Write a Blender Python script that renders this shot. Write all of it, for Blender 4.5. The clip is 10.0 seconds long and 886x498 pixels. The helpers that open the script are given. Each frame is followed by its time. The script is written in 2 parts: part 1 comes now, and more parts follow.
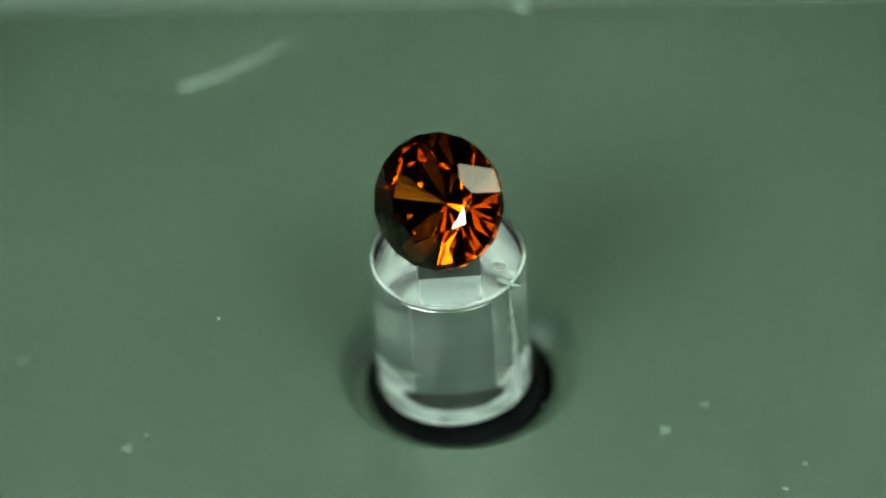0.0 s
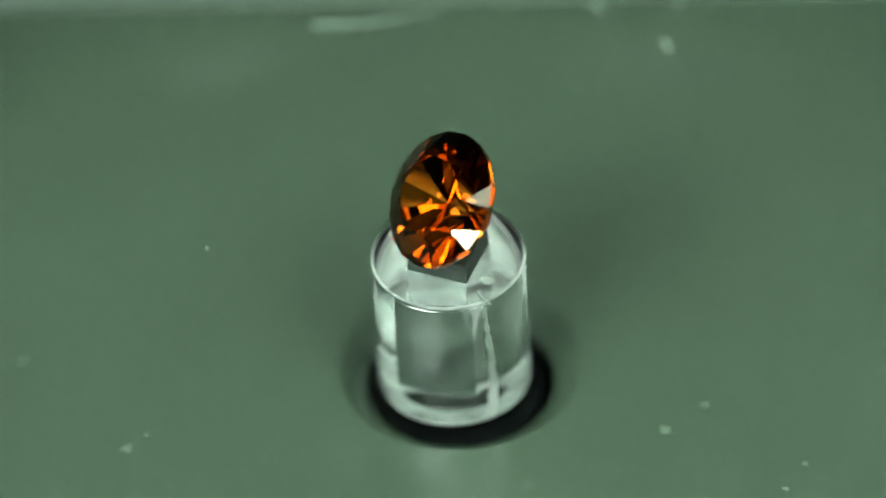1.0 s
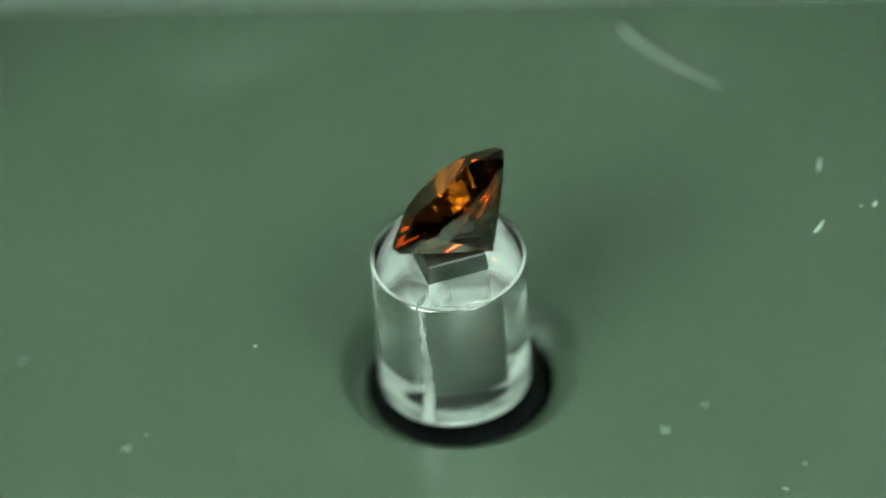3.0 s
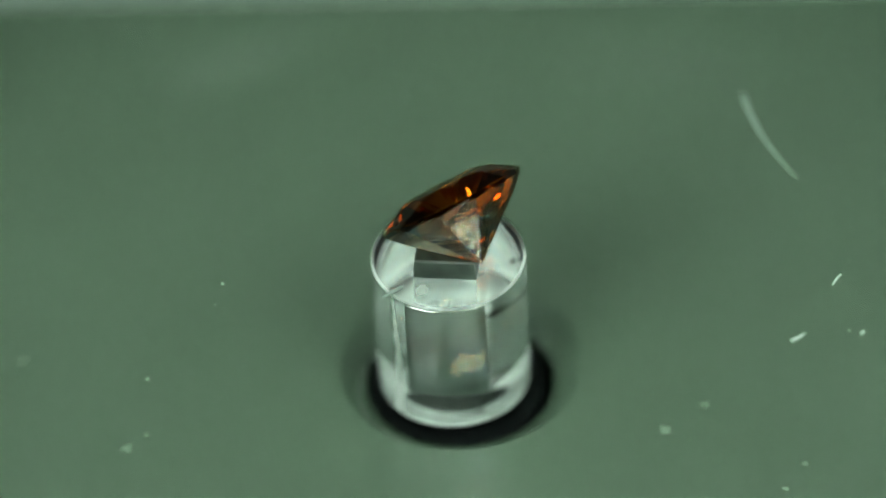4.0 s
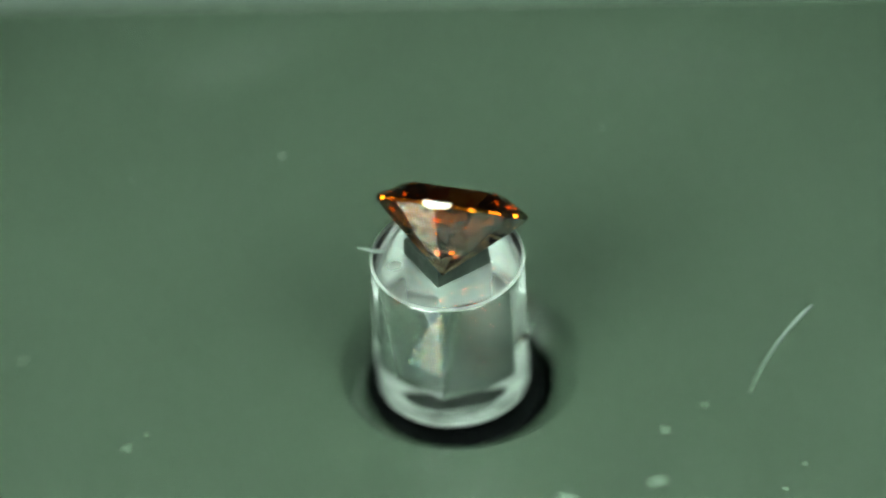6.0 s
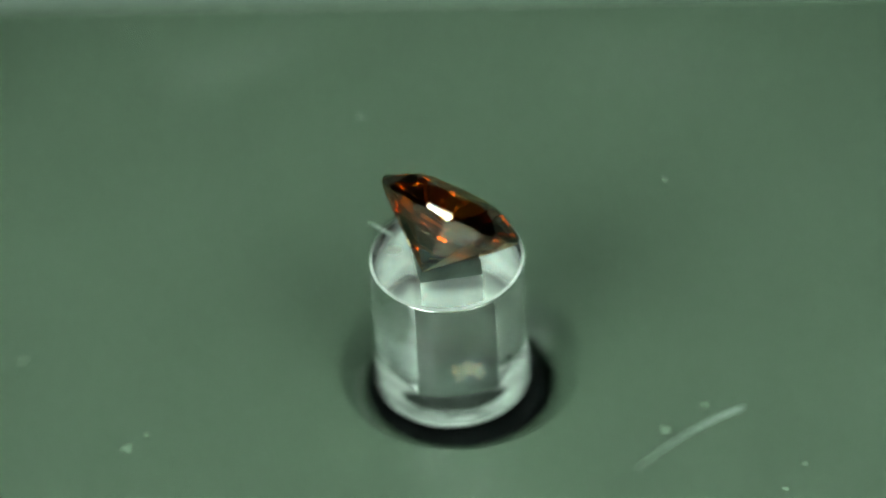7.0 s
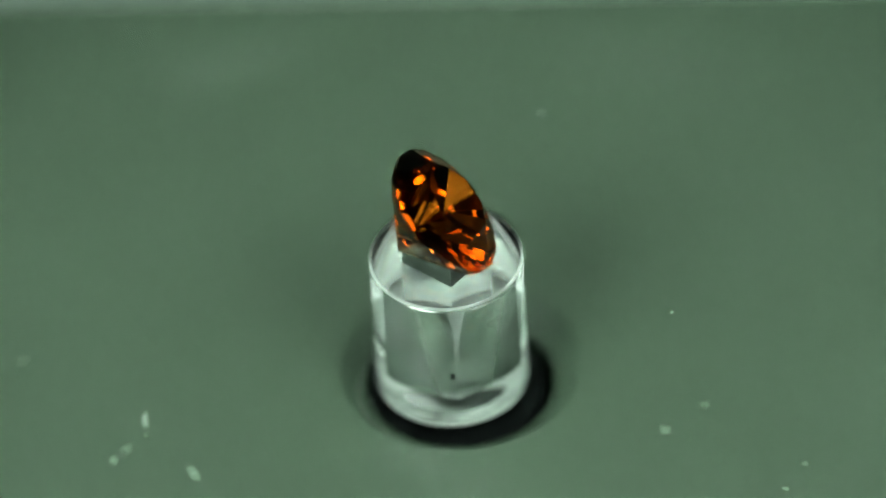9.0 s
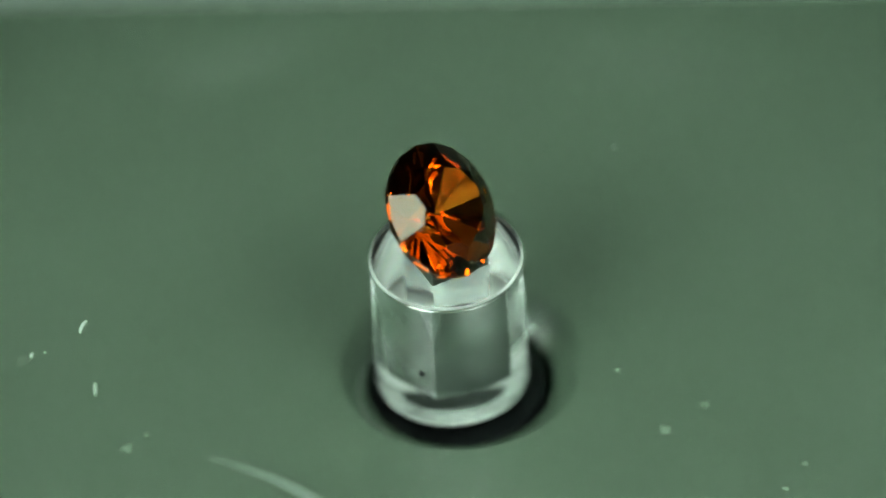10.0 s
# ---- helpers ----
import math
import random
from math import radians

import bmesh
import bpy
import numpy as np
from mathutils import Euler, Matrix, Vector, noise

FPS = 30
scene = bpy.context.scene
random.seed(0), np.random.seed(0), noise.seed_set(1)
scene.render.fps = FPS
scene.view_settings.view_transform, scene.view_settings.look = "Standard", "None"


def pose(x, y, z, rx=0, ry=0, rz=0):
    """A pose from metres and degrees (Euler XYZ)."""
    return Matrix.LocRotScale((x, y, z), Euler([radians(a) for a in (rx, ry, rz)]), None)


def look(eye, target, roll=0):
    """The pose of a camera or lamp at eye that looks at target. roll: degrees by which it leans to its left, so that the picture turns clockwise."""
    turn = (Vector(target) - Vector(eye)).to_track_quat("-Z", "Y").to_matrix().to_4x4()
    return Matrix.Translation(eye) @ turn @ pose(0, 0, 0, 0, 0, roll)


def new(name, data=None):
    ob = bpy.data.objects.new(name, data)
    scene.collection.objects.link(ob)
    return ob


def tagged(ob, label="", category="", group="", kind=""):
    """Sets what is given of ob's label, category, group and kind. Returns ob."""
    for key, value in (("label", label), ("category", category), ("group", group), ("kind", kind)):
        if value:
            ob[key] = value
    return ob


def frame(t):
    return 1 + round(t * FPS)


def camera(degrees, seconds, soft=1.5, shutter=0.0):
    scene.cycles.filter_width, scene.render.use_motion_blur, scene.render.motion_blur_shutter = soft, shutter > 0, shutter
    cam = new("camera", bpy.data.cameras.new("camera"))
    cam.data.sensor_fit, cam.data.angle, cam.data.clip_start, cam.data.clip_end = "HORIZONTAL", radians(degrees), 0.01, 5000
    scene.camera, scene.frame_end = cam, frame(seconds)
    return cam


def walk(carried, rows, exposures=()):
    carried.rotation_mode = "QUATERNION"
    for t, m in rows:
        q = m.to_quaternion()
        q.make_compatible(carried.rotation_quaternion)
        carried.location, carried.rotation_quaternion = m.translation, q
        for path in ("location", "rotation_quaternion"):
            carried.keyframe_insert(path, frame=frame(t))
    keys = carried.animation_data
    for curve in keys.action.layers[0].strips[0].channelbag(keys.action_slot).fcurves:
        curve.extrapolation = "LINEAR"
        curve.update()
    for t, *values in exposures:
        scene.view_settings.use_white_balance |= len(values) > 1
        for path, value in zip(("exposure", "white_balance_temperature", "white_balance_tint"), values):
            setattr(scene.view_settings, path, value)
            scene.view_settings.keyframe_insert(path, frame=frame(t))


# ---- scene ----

MM = 0.001
# degrees turned at each full second, clockwise from above
TURNED = (0, 24.79, 49.52, 74.38, 99.34, 124.70, 149.86, 174.32, 198.17, 221.63, 244.99)
ROD_TOP = 7.0          # mm above the base plate
ROD_R = 3.50

# camera: fixed, a long lens close over the plate
cam = camera(2.994, 10.0, soft=1.9)
EYE = (-0.000169, -0.559576, 0.534818)
AIM = (-0.000169, 0.000228, 0.007242)
walk(cam, [(0.0, look(EYE, AIM, -3.264)), (10.0, look(EYE, AIM, -3.264))],
     exposures=[(0.0, 0.0), (10.0, 0.0)])
cam.data.dof.use_dof = True
cam.data.dof.focus_distance = 0.7672
cam.data.dof.aperture_fstop = 15.0

# world and lamps: a dim room, soft panels beside the camera, and a large one overhead
world = bpy.data.worlds.new("world")
scene.world = world
world.use_nodes = True
world.node_tree.nodes["Background"].inputs[0].default_value = (0.55, 0.65, 0.6, 1)
world.node_tree.nodes["Background"].inputs[1].default_value = 0.02


def soft_panel(name, place, aim, wide, high, watts, colour):
    data = bpy.data.lights.new(name, "AREA")
    data.shape, data.size, data.size_y = "RECTANGLE", wide, high
    data.energy, data.color = watts, colour
    ob = new(name, data)
    ob.matrix_world = look(place, aim)
    return ob


LAMP_TINT = (0.82, 1.0, 0.885)
soft_panel("panel_lamp", (-0.111, -0.1234, 0.152), (0, 0, 0.008), 0.10, 0.058, 0.60, LAMP_TINT)
soft_panel("panel_lamp", (0.089, -0.106, 0.179), (0, 0, 0.008), 0.07, 0.06, 0.38, LAMP_TINT)
soft_panel("panel_lamp", (0.03, -0.072, 0.40), (0.03, -0.0725, 0.0), 0.34, 0.19, 0.73, LAMP_TINT)


# materials
def material(name):
    mat = bpy.data.materials.new(name)
    mat.use_nodes = True
    nodes, links = mat.node_tree.nodes, mat.node_tree.links
    return mat, nodes, links, nodes["Principled BSDF"]


def plain(name, colour, rough=0.5, grain=0.15, scale=2000.0, bump=0.0, metal=0.0, broad=60.0, share=0.6):
    """A surface with variation at two scales."""
    mat, nodes, links, b = material(name)
    b.inputs["Metallic"].default_value = metal
    co = nodes.new("ShaderNodeTexCoord")
    fine = nodes.new("ShaderNodeTexNoise")
    fine.inputs["Scale"].default_value, fine.inputs["Detail"].default_value = scale, 4
    wide = nodes.new("ShaderNodeTexNoise")
    wide.inputs["Scale"].default_value, wide.inputs["Detail"].default_value = broad, 3
    links.new(co.outputs["Object"], fine.inputs["Vector"])
    links.new(co.outputs["Object"], wide.inputs["Vector"])
    both = nodes.new("ShaderNodeMath")
    both.operation = "MULTIPLY_ADD"
    both.inputs[1].default_value = share
    links.new(wide.outputs["Fac"], both.inputs[0])
    half = nodes.new("ShaderNodeMath")
    half.operation = "MULTIPLY"
    half.inputs[1].default_value = 1.0 - share
    links.new(fine.outputs["Fac"], half.inputs[0])
    links.new(half.outputs[0], both.inputs[2])
    ramp = nodes.new("ShaderNodeMapRange")
    ramp.inputs["From Min"].default_value, ramp.inputs["From Max"].default_value = 0.3, 0.7
    ramp.inputs["To Min"].default_value, ramp.inputs["To Max"].default_value = 1 - grain, 1 + grain
    links.new(both.outputs[0], ramp.inputs["Value"])
    tint = nodes.new("ShaderNodeMix")
    tint.data_type, tint.blend_type = "RGBA", "MULTIPLY"
    tint.inputs[0].default_value = 1.0
    tint.inputs[6].default_value = (*colour, 1)
    links.new(ramp.outputs[0], tint.inputs[7])
    links.new(tint.outputs[2], b.inputs["Base Color"])
    rr = nodes.new("ShaderNodeMapRange")
    rr.inputs["To Min"].default_value, rr.inputs["To Max"].default_value = rough - 0.06, rough + 0.06
    links.new(both.outputs[0], rr.inputs["Value"])
    links.new(rr.outputs[0], b.inputs["Roughness"])
    if bump:
        bm_node = nodes.new("ShaderNodeBump")
        bm_node.inputs["Strength"].default_value = bump
        bm_node.inputs["Distance"].default_value = 0.00005
        links.new(fine.outputs["Fac"], bm_node.inputs["Height"])
        links.new(bm_node.outputs[0], b.inputs["Normal"])
    return mat


def clear(name, colour, ior, rough=0.0, scuff=0.0, scale=600.0, haze=0.0):
    """Clear solid stuff; scuff: the rise of roughness in worn patches."""
    mat, nodes, links, b = material(name)
    b.inputs["Base Color"].default_value = (*colour, 1)
    b.inputs["Transmission Weight"].default_value = 1.0 - haze
    b.inputs["IOR"].default_value = ior
    b.inputs["Roughness"].default_value = rough
    if haze:
        # cloudy wear: the share of scattering surface goes up and down in soft patches
        hco = nodes.new("ShaderNodeTexCoord")
        hn = nodes.new("ShaderNodeTexNoise")
        hn.inputs["Scale"].default_value, hn.inputs["Detail"].default_value = 420.0, 6
        hn.inputs["Roughness"].default_value = 0.65
        links.new(hco.outputs["Object"], hn.inputs["Vector"])
        hr = nodes.new("ShaderNodeMapRange")
        hr.inputs["From Min"].default_value, hr.inputs["From Max"].default_value = 0.35, 0.7
        hr.inputs["To Min"].default_value, hr.inputs["To Max"].default_value = 1.0 - 0.05 * haze, 1.0 - 2.8 * haze
        links.new(hn.outputs["Fac"], hr.inputs["Value"])
        links.new(hr.outputs[0], b.inputs["Transmission Weight"])
    if scuff:
        co = nodes.new("ShaderNodeTexCoord")
        n = nodes.new("ShaderNodeTexNoise")
        n.inputs["Scale"].default_value, n.inputs["Detail"].default_value = scale, 5
        links.new(co.outputs["Object"], n.inputs["Vector"])
        r = nodes.new("ShaderNodeMapRange")
        r.inputs["From Min"].default_value, r.inputs["From Max"].default_value = 0.45, 0.75
        r.inputs["To Min"].default_value, r.inputs["To Max"].default_value = rough, rough + scuff
        links.new(n.outputs["Fac"], r.inputs["Value"])
        links.new(r.outputs[0], b.inputs["Roughness"])
    return mat


PLATE = plain("satin_plate", (0.0352, 0.0525, 0.0352), 0.25, 0.06, 4000.0, 0.0, broad=70.0, share=0.3)
# the plate's own paint, darkened to put the slope's shade into the colour
LIP = plain("hole_lip", (0.0300, 0.0450, 0.0305), 0.21, 0.06, 6000.0, 0.02, broad=300.0)
REFLECTOR = plain("pale_reflector", (0.74, 0.78, 0.74), 0.6, 0.12, 1500.0)
BLACK = plain("black_plastic", (0.0015, 0.0018, 0.0018), 0.6, 0.2, 2000.0, 0.2)
for coat in (PLATE, LIP):
    coat.node_tree.nodes["Principled BSDF"].inputs["IOR"].default_value = 1.95
BLACK.node_tree.nodes["Principled BSDF"].inputs["Specular IOR Level"].default_value = 0.015
TABLE = plain("pale_table", (0.18, 0.22, 0.19), 0.6, 0.08, 400.0, broad=10.0)
WALL = plain("dim_wall", (0.10, 0.11, 0.105), 0.8, 0.1, 60.0, broad=3.0)


def gem_stuff():
    """Amber crystal: each meeting with a facet tints a little; a cool polish gloss lies on top."""
    mat, nodes, links, b = material("amber_gem")
    nodes.remove(b)
    body = nodes.new("ShaderNodeBsdfGlass")
    body.inputs["Color"].default_value = (0.945, 0.468, 0.115, 1)
    body.inputs["Roughness"].default_value, body.inputs["IOR"].default_value = 0.0, 2.15
    gloss = nodes.new("ShaderNodeBsdfGlossy")
    gloss.inputs["Color"].default_value, gloss.inputs["Roughness"].default_value = (0.45, 0.85, 1, 1), 0.02
    edge = nodes.new("ShaderNodeLayerWeight")
    edge.inputs["Blend"].default_value = 0.35
    amount = nodes.new("ShaderNodeMapRange")
    amount.inputs["To Min"].default_value, amount.inputs["To Max"].default_value = 0.055, 0.075
    links.new(edge.outputs["Facing"], amount.inputs["Value"])
    mix = nodes.new("ShaderNodeMixShader")
    links.new(amount.outputs[0], mix.inputs[0])
    links.new(body.outputs[0], mix.inputs[1])
    links.new(gloss.outputs[0], mix.inputs[2])
    links.new(mix.outputs[0], nodes["Material Output"].inputs["Surface"])
    return mat


GEM = gem_stuff()
ROD = clear("clear_acrylic", (0.92, 1.0, 0.955), 1.49, 0.02, 0.09, 500.0, haze=0.010)
SAWN = clear("sawn_acrylic", (0.93, 1.0, 0.96), 1.49, 0.5, 0.1, 1500.0, haze=0.23)
SCUFFED = clear("scuffed_acrylic", (0.95, 1.0, 0.97), 1.49, 0.012, 0.1, 700.0, haze=0.018)
FROST = clear("frosted_acrylic", (0.95, 1.0, 0.97), 1.49, 0.35, 0.1, 900.0, haze=0.10)
SHEET = clear("clear_sheet", (0.99, 1.0, 0.995), 1.35)
POST = plain("dark_post", (0.030, 0.042, 0.032), 0.40, 0.7, 1500.0, 0.4, broad=500.0)
POST.node_tree.nodes["Principled BSDF"].inputs["Specular IOR Level"].default_value = 0.4
LINT = plain("pale_lint", (0.175, 0.215, 0.19), 0.9, 0.2, 3000.0)
FLAKE = plain("white_flake", (0.29, 0.34, 0.30), 0.9, 0.2, 3000.0)
SMUDGE = plain("pale_smudge", (0.046, 0.067, 0.047), 0.6, 0.35, 6000.0, broad=2500.0)


# mesh helpers (sizes in mm)
def mesh_object(name, bm, mat, parent=None, smooth=False):
    bmesh.ops.recalc_face_normals(bm, faces=bm.faces[:])
    data = bpy.data.meshes.new(name)
    bm.to_mesh(data)
    bm.free()
    data.materials.append(mat)
    if smooth:
        for p in data.polygons:
            p.use_smooth = True
    ob = new(name, data)
    if parent is not None:
        ob.parent = parent
    return ob


def part(name, bm, mat, parent, label="", smooth=False):
    ob = mesh_object(name, bm, mat, parent, smooth)
    return tagged(ob, label) if label else ob


def revolve(profile, steps=128, close=True, centre=(0, 0)):
    """A ring or solid turned from (radius, z) pairs in mm."""
    bm = bmesh.new()
    rings = []
    for r, z in profile:
        if r < 1e-6:
            rings.append([bm.verts.new((centre[0] * MM, centre[1] * MM, z * MM))])
        else:
            rings.append([bm.verts.new(((centre[0] + r * math.cos(2 * math.pi * i / steps)) * MM,
                                        (centre[1] + r * math.sin(2 * math.pi * i / steps)) * MM, z * MM)) for i in range(steps)])
    pairs = list(zip(rings, rings[1:]))
    if close:
        pairs.append((rings[-1], rings[0]))
    for a, b in pairs:
        for i in range(steps):
            j = (i + 1) % steps
            if len(a) == 1 and len(b) == 1:
                continue
            if len(a) == 1:
                bm.faces.new((a[0], b[i], b[j]))
            elif len(b) == 1:
                bm.faces.new((a[i], a[j], b[0]))
            else:
                bm.faces.new((a[i], a[j], b[j], b[i]))
    return bm


def box(x0, x1, y0, y1, z0, z1):
    bm = bmesh.new()
    bmesh.ops.create_cube(bm, size=1.0)
    for v in bm.verts:
        v.co = ((x0 + x1) / 2 + v.co.x * (x1 - x0), (y0 + y1) / 2 + v.co.y * (y1 - y0), (z0 + z1) / 2 + v.co.z * (z1 - z0))
    return bm


# the room round the stand
def build_room():
    for name, b in (("wall_north", (-0.9, 0.9, 0.86, 0.9, -0.02, 1.2)), ("wall_south", (-0.9, 0.9, -0.9, -0.86, -0.02, 1.2)),
                    ("wall_west", (-0.9, -0.86, -0.86, 0.86, -0.02, 1.2)), ("wall_east", (0.86, 0.9, -0.86, 0.86, -0.02, 1.2)),
                    ("ceiling", (-0.9, 0.9, -0.9, 0.9, 1.2, 1.24))):
        ob = mesh_object(name, box(*b), WALL)
        tagged(ob, "dim grey painted surface of the room", "wall" if "wall" in name else "ceiling", kind="structure")
    top = mesh_object("table", box(-0.9, 0.9, -0.9, 0.9, -0.05, -0.02), TABLE)
    tagged(top, "pale table top under the base plate", "table", kind="structure")


HOLE = (0.32, 0.09)     # centre of the bored hole, mm


def build_base_plate():
    """A satin sheet with a round hole that has a soft countersunk lip."""
    steps, bm = 128, bmesh.new()
    angles = [2 * math.pi * i / steps for i in range(steps)]
    rings = []

    def ring(points):
        rings.append([bm.verts.new(p) for p in points])
    # outer outline: a rectangle turned by the back edge's slope, reached along rays from the hole
    turn, back, front, side = radians(-3.4), 25.0, -70.0, 75.0
    outer = []
    for a in angles:
        dx, dy = math.cos(a - turn), math.sin(a - turn)
        k = min(side / abs(dx) if abs(dx) > 1e-9 else 1e9, (back / dy) if dy > 1e-9 else (front / dy if dy < -1e-9 else 1e9))
        outer.append((k * math.cos(a) + HOLE[0] - 0.3, k * math.sin(a) + HOLE[1]))
    ring([(x * MM, y * MM, -0.02) for x, y in outer])
    ring([(x * MM, y * MM, -0.0003) for x, y in outer])
    ring([(x * 0.994 * MM, y * 0.994 * MM, 0) for x, y in outer])
    for r, z in ((5.7, 0.0), (5.63, -0.004), (5.63, -4.0)):
        ring([((HOLE[0] + r * math.cos(a)) * MM, (HOLE[1] + r * math.sin(a)) * MM, z * MM) for a in angles])
    for a, b in zip(rings, rings[1:]):
        for i in range(steps):
            j = (i + 1) % steps
            bm.faces.new((a[i], a[j], b[j], b[i]))
    ob = mesh_object("base_plate", bm, PLATE)
    lip = revolve([(5.72, -0.03), (5.64, -0.006), (5.56, -0.03), (5.4, -0.12), (5.1, -0.31), (4.75, -0.57), (4.45, -0.81), (4.3, -0.95), (4.22, -1.12), (4.2, -4.0), (5.72, -4.0)], 128, centre=HOLE)
    part("hole_lip", lip, LIP, ob, "glossy countersunk lip of the hole, its shade put into the colour", smooth=True)
    return tagged(ob, "grey-green satin base plate with a countersunk round hole", "base plate", kind="structure")


def build_hub():
    hub_ob = new("drive_hub")
    part("ring", revolve([(0, -4.0), (4.15, -4.0), (4.15, -1.25), (4.05, -1.15), (2.95, -1.15), (2.9, -1.1), (2.9, -0.62), (2.85, -0.6), (0, -0.6)], 96, close=False), BLACK, hub_ob, "matt black ring")
    # an added pale ring, which throws light up into the rod's foot
    part("reflector_ring", revolve([(1.8, -0.6), (2.8, -0.6), (2.84, -0.58), (2.84, -0.53), (2.8, -0.505), (1.8, -0.505)], 96), REFLECTOR, hub_ob, "pale reflector ring added under the rod to brighten its foot")
    return tagged(hub_ob, "black round hub with an added pale reflector ring, turning inside the hole", "hub")


POCKET = 1.47            # half the width of the square bore, mm
POCKET_TURN = radians(1.0)


def build_rod():
    """A clear round rod with a square blind bore from its top face."""
    steps, bm = 128, bmesh.new()
    cx, cy, base, top, floor_z = 0.03, 0.05, -0.5, ROD_TOP, 0.55
    angles = [2 * math.pi * (i + 0.5) / steps - math.pi / 4 - math.pi / steps for i in range(steps)]

    def circle(r, z):
        return [bm.verts.new(((cx + r * math.cos(a + POCKET_TURN)) * MM, (cy + r * math.sin(a + POCKET_TURN)) * MM, z * MM)) for a in angles]

    def square(h, z):
        out = []
        for a in angles:
            k = h / max(abs(math.cos(a)), abs(math.sin(a)))
            x, y = k * math.cos(a), k * math.sin(a)
            c, s = math.cos(POCKET_TURN), math.sin(POCKET_TURN)
            out.append(bm.verts.new(((cx + x * c - y * s) * MM, (cy + x * s + y * c) * MM, z * MM)))
        return out
    rings = [circle(1.25, base), circle(ROD_R - 0.22, base), circle(ROD_R - 0.06, base + 0.05), circle(ROD_R, base + 0.2),
             circle(ROD_R, top - 0.10), circle(ROD_R - 0.03, top - 0.03), circle(ROD_R - 0.10, top),
             square(POCKET, top), square(POCKET - 0.02, top - 0.03), square(POCKET - 0.03, floor_z + 0.1), square(POCKET - 0.12, floor_z)]
    for a, b in zip(rings, rings[1:]):
        for i in range(steps):
            j = (i + 1) % steps
            bm.faces.new((a[i], a[j], b[j], b[i]))
    bm.faces.new(rings[-1])
    bm.faces.new(rings[0][::-1])
    ob = mesh_object("display_rod", bm, ROD)
    ob.data.materials.append(FROST)
    ob.data.materials.append(SCUFFED)
    ob.data.materials.append(SAWN)
    for p in ob.data.polygons:
        z = p.center.z / MM
        if (z < base + 0.2 and p.normal.z > -0.99) or (top - 0.1 < z < top - 0.001 and p.normal.z > 0.2):
            p.material_index = 1
        elif z > top - 0.001:
            p.material_index = 2
        elif z < base + 0.001 and len(p.vertices) == 4:
            p.material_index = 3
        r = math.hypot(p.center.x - cx * MM, p.center.y - cy * MM)
        if r > (ROD_R - 0.15) * MM and abs(p.normal.z) < 0.9:
            p.use_smooth = True
    # a pale crack down the side, a chip on the top face and a dark speck
    bm2, left, right = bmesh.new(), [], []
    for i in range(23):
        z = base + 0.25 + i * (top - base - 0.4) / 22
        a = radians(-38 + 2.0 * math.sin(i * 0.2) + random.uniform(-0.5, 0.5))
        w = radians(random.uniform(0.8, 1.7) * (3.2 - 2.4 * i / 22))
        for side, k in ((left, -w), (right, w)):
            side.append([bm2.verts.new(((cx + r * math.cos(a + k)) * MM, (cy + r * math.sin(a + k)) * MM, z * MM)) for r in (ROD_R - 0.002, ROD_R + 0.012)])
    for i in range(22):
        a0, a1, b0, b1 = left[i], left[i + 1], right[i], right[i + 1]
        bm2.faces.new((a0[1], b0[1], b1[1], a1[1]))
        bm2.faces.new((a0[0], a0[1], a1[1], a1[0]))
        bm2.faces.new((b0[1], b0[0], b1[0], b1[1]))
    part("crack", bm2, FROST, ob, "pale crack down the rod's side")
    chip = bmesh.new()
    bmesh.ops.create_icosphere(chip, subdivisions=2, radius=1.0)
    for v in chip.verts:
        k = 1 + 0.5 * noise.noise(v.co * 2.3)
        v.co = ((2.3 + v.co.x * 0.34 * k) * MM, (-0.85 + v.co.y * 0.26 * k) * MM, (top + v.co.z * 0.05 * k) * MM)
    part("chip", chip, FROST, ob, "pale chipped spot on the top face")
    dot = bmesh.new()
    bmesh.ops.create_icosphere(dot, subdivisions=2, radius=1.0)
    a = radians(131.6)
    for v in dot.verts:
        k = 1 + 0.4 * noise.noise(v.co * 1.7)
        v.co = ((cx + ROD_R * math.cos(a) + v.co.x * 0.12 * k) * MM, (cy + ROD_R * math.sin(a) + v.co.y * 0.12 * k) * MM, (2.74 + v.co.z * 0.17 * k) * MM)
    part("speck", dot, BLACK, ob, "black speck stuck to the rod's side")
    return tagged(ob, "scuffed clear acrylic rod with a square bore, on a black hub", "display rod")


def build_sheet():
    """The thin clear turning sheet level with the rod's top."""
    bm = revolve([(ROD_R + 0.12, ROD_TOP - 0.16), (30.0, ROD_TOP - 0.16), (30.0, ROD_TOP - 0.04), (ROD_R + 0.12, ROD_TOP - 0.04)], 128)
    ob = mesh_object("turning_disc", bm, SHEET)
    ob.visible_shadow = False
    return tagged(ob, "thin clear round sheet level with the rod's top", "disc")


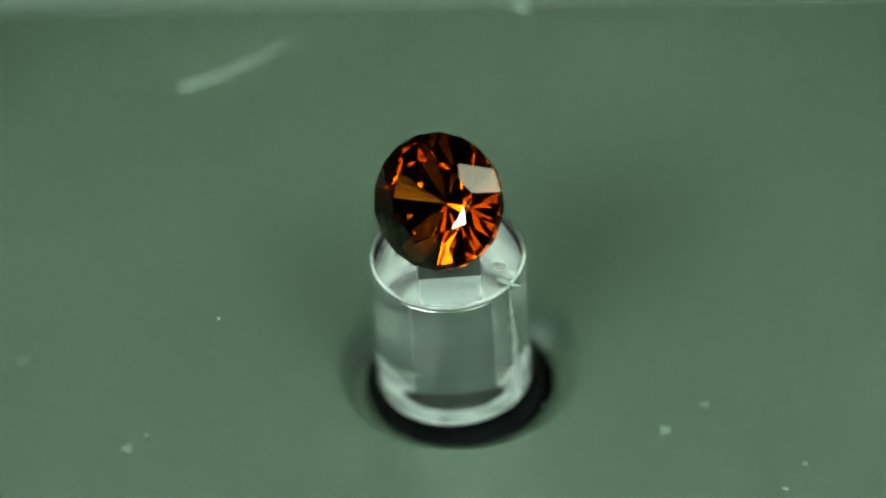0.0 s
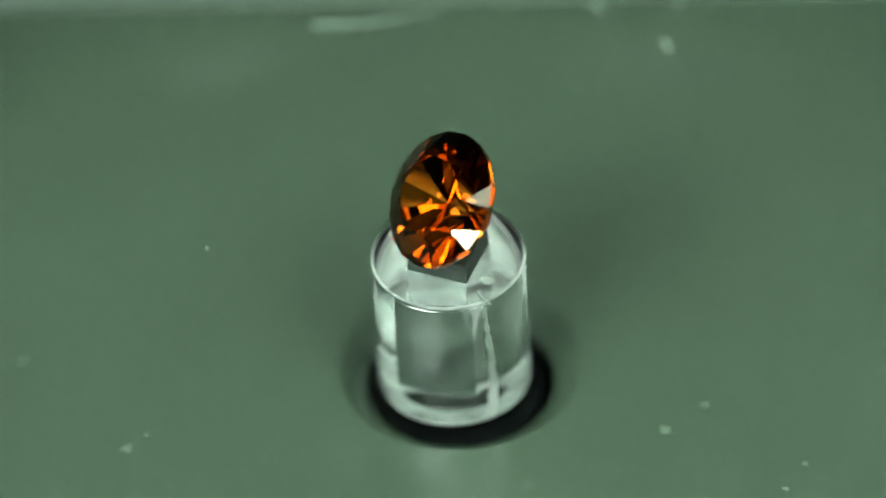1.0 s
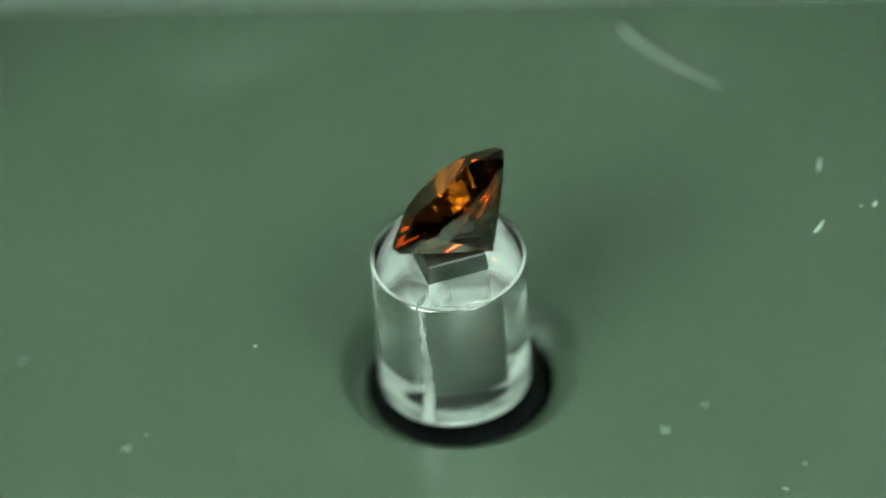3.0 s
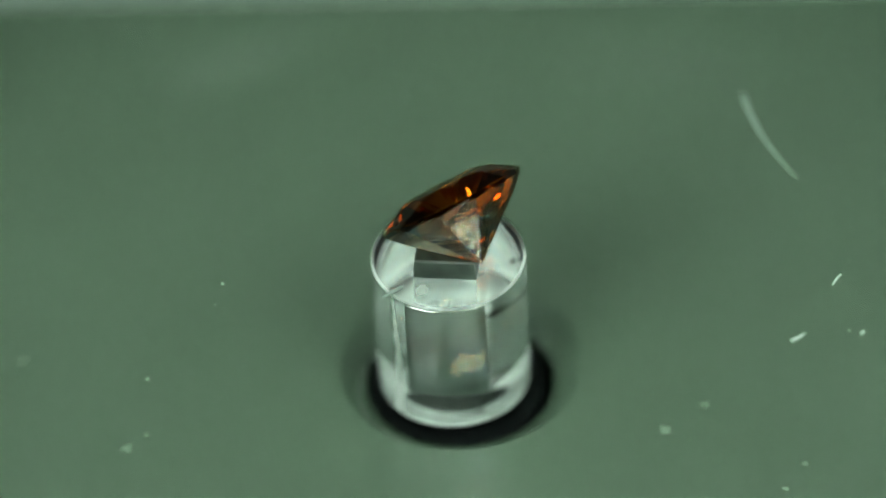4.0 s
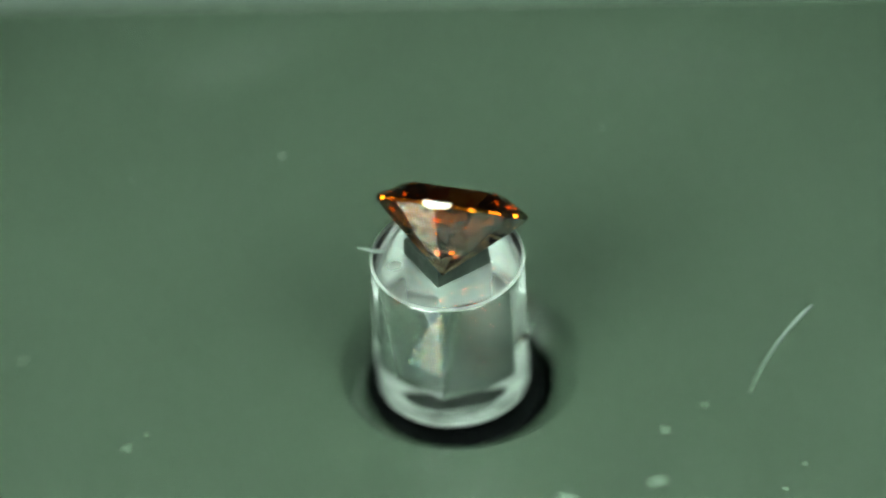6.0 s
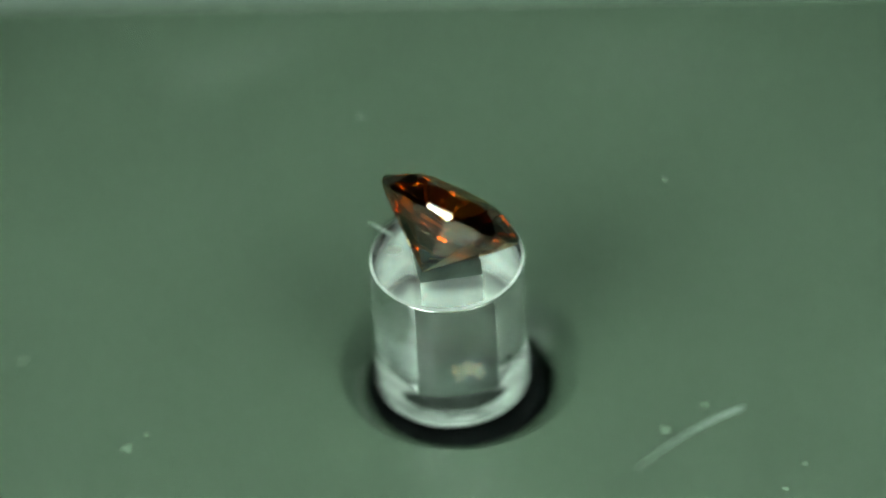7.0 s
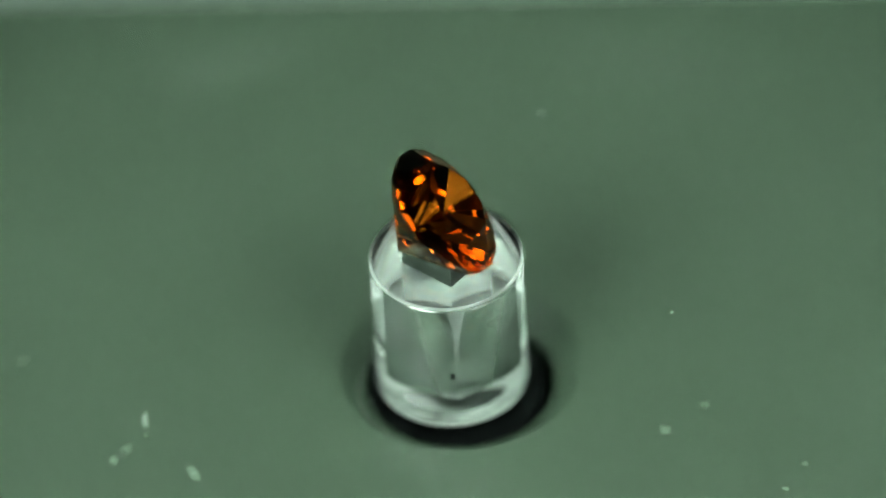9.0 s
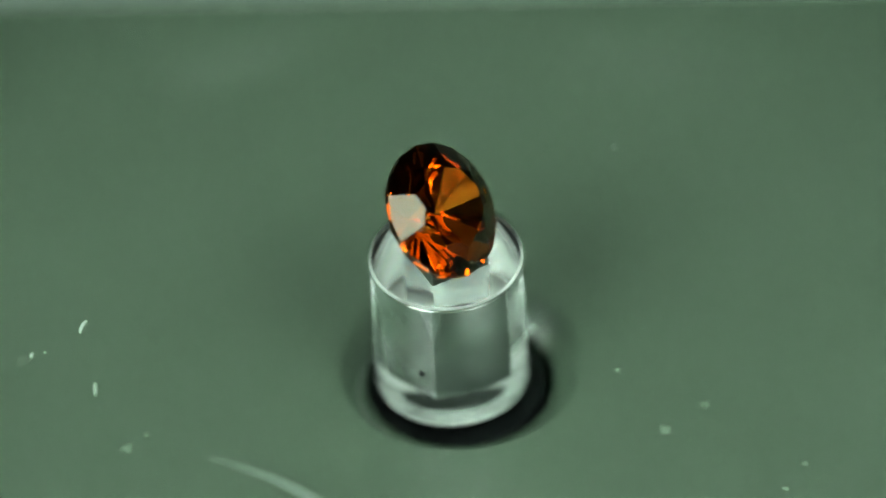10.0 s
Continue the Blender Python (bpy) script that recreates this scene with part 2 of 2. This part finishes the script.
def build_post():
    """A dull dark square bar that stands in the bore, a little loose, and carries the stone on its top end."""
    n, half, top = 10, 1.42, ROD_TOP + 0.93
    bm, rings = bmesh.new(), []
    for k, (h, z) in enumerate(((half - 0.06, 0.555), (half, 0.62), (half, 3.5), (half, ROD_TOP - 0.3), (half, ROD_TOP + 0.25),
                                (half - 0.02, ROD_TOP + 0.6), (half - 0.05, top - 0.06), (half - 0.12, top))):
        ring = []
        for i in range(4 * n):
            side, u = divmod(i, n)
            u = -1 + 2 * u / n
            x, y = ((u, -1), (1, u), (-u, 1), (-1, -u))[side]
            wob = 0.035 * noise.noise(Vector((x * 2, y * 2, z * 1.5))) if k > 3 else 0.0
            ring.append(bm.verts.new(((0.03 + x * (h + wob)) * MM, (0.05 + y * (h + wob)) * MM, (z + (wob if k == 7 else 0)) * MM)))
        rings.append(ring)
    for a, b in zip(rings, rings[1:]):
        for i in range(4 * n):
            j = (i + 1) % (4 * n)
            bm.faces.new((a[i], a[j], b[j], b[i]))
    bm.faces.new(rings[0][::-1])
    bm.faces.new(rings[-1])
    bm.transform(Matrix.Rotation(POCKET_TURN, 4, "Z"))
    ob = mesh_object("square_post", bm, POST)
    return tagged(ob, "dull dark grey square bar standing out of the clear rod", "post")


# the stone: a brilliant cut, slightly oval, lying tilted on its pavilion
GEM_AT = (-0.248, 0.289, ROD_TOP + 3.147)
GEM_AZ, GEM_EL = -136.6, 45.4
GEM_LONG, GEM_SHORT, GEM_DEEP = 3.536, 3.083, 3.145


def brilliant():
    """Cut from a block by planes, each facet one plane; unit girdle radius."""
    bm = bmesh.new()
    bmesh.ops.create_cube(bm, size=4.0)

    def cut(normal, dist):
        n = Vector(normal).normalized()
        geom = bm.verts[:] + bm.edges[:] + bm.faces[:]
        got = bmesh.ops.bisect_plane(bm, geom=geom, dist=1e-6, plane_co=n * dist, plane_no=n, clear_outer=True)
        edges = [e for e in got["geom_cut"] if isinstance(e, bmesh.types.BMEdge)]
        if edges:
            bmesh.ops.edgeloop_fill(bm, edges=edges)

    def facet(angle, slope, point_r, point_z):
        a, s = radians(angle), radians(slope)
        n = Vector((math.cos(a) * math.sin(s), math.sin(a) * math.sin(s), math.cos(s)))
        cut(n, n.dot(Vector((point_r * math.cos(a), point_r * math.sin(a), point_z))))
    deep, table_z, g = GEM_DEEP / GEM_LONG, 0.25, 0.028
    for i in range(18):
        a = radians(20 * i + 8.5)
        cut((math.cos(a), math.sin(a), 0), 0.985)
    cut((0, 0, 1), table_z)
    # pavilion: twelve facets that meet in the point, and a steeper row under the girdle
    for i in range(12):
        facet(30 * i + 11, 180 - 40.3, 0.0, -deep)
        facet(30 * i + 11, 180 - 44.0, 0.985, -g)
    # crown: nine kites, eighteen girdle triangles, nine stars round the table
    for i in range(9):
        facet(40 * i + 18.5, 26.7, 1.0, g)
    for i in range(18):
        facet(20 * i + 8.5, 30.1, 0.985, g)
    for i in range(9):
        facet(40 * i + 38.5, 13.8, 0.531, table_z)
    return bm


def build_gem():
    bm = brilliant()
    a, e = radians(GEM_AZ), radians(GEM_EL)
    n = Vector((math.cos(e) * math.cos(a), math.cos(e) * math.sin(a), math.sin(e)))
    u = Vector((-math.sin(a), math.cos(a), 0))
    v = n.cross(u)
    spot = Vector(GEM_AT)
    for vert in bm.verts:
        c = vert.co.copy()
        vert.co = (spot + u * c.x * GEM_LONG + v * c.y * GEM_SHORT + n * c.z * GEM_LONG) * MM
    bmesh.ops.recalc_face_normals(bm, faces=bm.faces[:])
    stone = new("gemstone")
    groups = {"table": [], "crown": [], "girdle": [], "pavilion": []}
    for f in bm.faces:
        k = f.normal.dot(n)
        groups["table" if k > 0.999 else "crown" if k > 0.2 else "pavilion" if k < -0.2 else "girdle"].append(f)
    for name, faces in groups.items():
        index, verts, polys = {}, [], []
        for f in faces:
            ring = []
            for vert in f.verts:
                if vert not in index:
                    index[vert] = len(verts)
                    verts.append(vert.co.copy())
                ring.append(index[vert])
            polys.append(ring)
        data = bpy.data.meshes.new(name)
        data.from_pydata(verts, [], polys)
        data.materials.append(GEM)
        new(name, data).parent = stone
    bm.free()
    return tagged(stone, "faceted amber-orange gemstone lying tilted on the clear rod", "gemstone")


# lint and dust on the turning sheet
def strand(points, radii, steps=8):
    """A tapered thread along points (x, y, z in mm)."""
    bm = bmesh.new()
    pts = [Vector(p) for p in points]
    rings = []
    for i, p in enumerate(pts):
        d = (pts[min(i + 1, len(pts) - 1)] - pts[max(i - 1, 0)]).normalized()
        s = d.cross(Vector((0, 0, 1))).normalized()
        t = s.cross(d)
        rings.append([bm.verts.new((p + (s * math.cos(2 * math.pi * k / steps) + t * math.sin(2 * math.pi * k / steps)) * radii[i]) * MM) for k in range(steps)])
    for a, b in zip(rings, rings[1:]):
        for i in range(steps):
            j = (i + 1) % steps
            bm.faces.new((a[i], a[j], b[j], b[i]))
    bm.faces.new(rings[0][::-1])
    bm.faces.new(rings[-1])
    return bm


def bezier(a, b, c, n):
    out = []
    for i in range(n):
        t = i / (n - 1)
        out.append((1 - t) ** 2 * Vector(a) + 2 * t * (1 - t) * Vector(b) + t * t * Vector(c))
    return out


DISC_Z = ROD_TOP - 0.04
turning = []


def build_lint():
    z = DISC_Z
    n = 24
    pts = bezier((-11.8, 12.2, z + 0.06), (-9.0, 13.1, z + 0.05), (-6.4, 15.3, z + 0.02), n)
    rad = [0.075 + 0.04 * min(1, i / 2) - 0.10 * (i / (n - 1)) ** 1.1 for i in range(n)]
    ob = mesh_object("lint_fibre", strand(pts, rad), LINT, smooth=True)
    turning.append(tagged(ob, "long pale curved lint fibre on the clear disc", "lint"))
    fluffs = [((3.75, 16.75), (4.15, 16.5), (4.3, 16.15), 0.08, 0.02), ((-0.2, 17.95), (0.1, 17.8), (0.5, 17.65), 0.055, 0.03),
              ((3.4, 19.4), (3.5, 19.35), (3.6, 19.25), 0.07, 0.04)]
    for a, b, c, r0, r1 in fluffs:
        m = 9
        pts = bezier((*a, z + 0.06), (*b, z + 0.12), (*c, z + 0.05), m)
        rad = [(r1 + (r0 - r1) * abs(math.sin(2.2 * i / (m - 1) + 0.5))) * random.uniform(0.75, 1.25) for i in range(m)]
        ob = mesh_object("lint_flake", strand(pts, rad), FLAKE, smooth=True)
        turning.append(tagged(ob, "small pale lint flake on the clear disc", "lint", "lint on the disc"))
    specks = [(2.62, -9.95, 0.07), (-10.47, -3.26, 0.07), (5.85, -13.85, 0.035), (7.95, -13.95, 0.035), (9.5, -4.7, 0.03), (8.1, -5.6, 0.025),
              (5.5, -6.85, 0.03), (-3.27, 9.34, 0.03), (-1.2, 18.2, 0.035), (3.4, 18.7, 0.055), (3.55, 4.35, 0.025), (0.45, 9.55, 0.03), (9.1, -12.5, 0.06), (4.0, -10.1, 0.04)]
    for x, y, r in specks:
        bm = bmesh.new()
        bmesh.ops.create_icosphere(bm, subdivisions=1, radius=1.0)
        for v in bm.verts:
            k = random.uniform(0.7, 1.25)
            v.co = ((x + v.co.x * r * k) * MM, (y + v.co.y * r * 1.3 * k) * MM, (z + r * 0.6 + v.co.z * r * 0.6) * MM)
        ob = mesh_object("dust_speck", bm, LINT, smooth=True)
        turning.append(tagged(ob, "tiny pale dust speck on the clear disc", "dust", "dust on the disc"))
    # a frayed shred at the rod's rim
    pts = bezier((2.2, -1.75, ROD_TOP + 0.05), (2.7, -2.2, ROD_TOP + 0.1), (3.25, -2.55, ROD_TOP + 0.3), 10)
    rad = [0.06, 0.1, 0.09, 0.12, 0.09, 0.1, 0.07, 0.06, 0.04, 0.015]
    ob = mesh_object("lint_shred", strand(pts, rad), LINT, smooth=True)
    turning.append(tagged(ob, "pale frayed shred caught on the rod's rim", "lint"))


def build_smudges():
    """Dried spots on the plate, each a thin uneven film."""
    for x, y, r in ((9.46, -4.96, 0.36), (-19.66, 2.02, 0.25), (11.34, -3.41, 0.22), (15.67, -7.66, 0.2), (14.71, -9.2, 0.16), (-15.03, -4.14, 0.34), (-14.11, -3.36, 0.16)):
        n, bm = 18, bmesh.new()
        seed = random.uniform(0, 9)
        rim = []
        for i in range(n):
            a = 2 * math.pi * i / n
            k = r * (0.75 + 0.5 * noise.noise(Vector((math.cos(a) * 1.6 + seed, math.sin(a) * 1.6, seed))))
            rim.append((math.cos(a) * k * 1.1, math.sin(a) * k))
        low = [bm.verts.new(((x + u) * MM, (y + v) * MM, 0.0)) for u, v in rim]
        mid = [bm.verts.new(((x + u * 0.8) * MM, (y + v * 0.8) * MM, 0.006 * MM)) for u, v in rim]
        tip = bm.verts.new((x * MM, y * MM, 0.004 * MM))
        for i in range(n):
            j = (i + 1) % n
            bm.faces.new((low[i], low[j], mid[j], mid[i]))
            bm.faces.new((mid[i], mid[j], tip))
        ob = mesh_object("dried_spot", bm, SMUDGE, smooth=True)
        tagged(ob, "faint pale dried spot on the base plate", "spot", "spots on the plate")


build_room()
build_base_plate()
build_smudges()
hub = build_hub()
rod = build_rod()
sheet = build_sheet()
post = build_post()
gem = build_gem()
build_lint()
turning += [hub, rod, sheet, post, gem]


def motions():
    rows = [(t, pose(0, 0, 0, 0, 0, -a)) for t, a in enumerate(TURNED)]
    for ob in turning:
        walk(ob, rows)


motions()
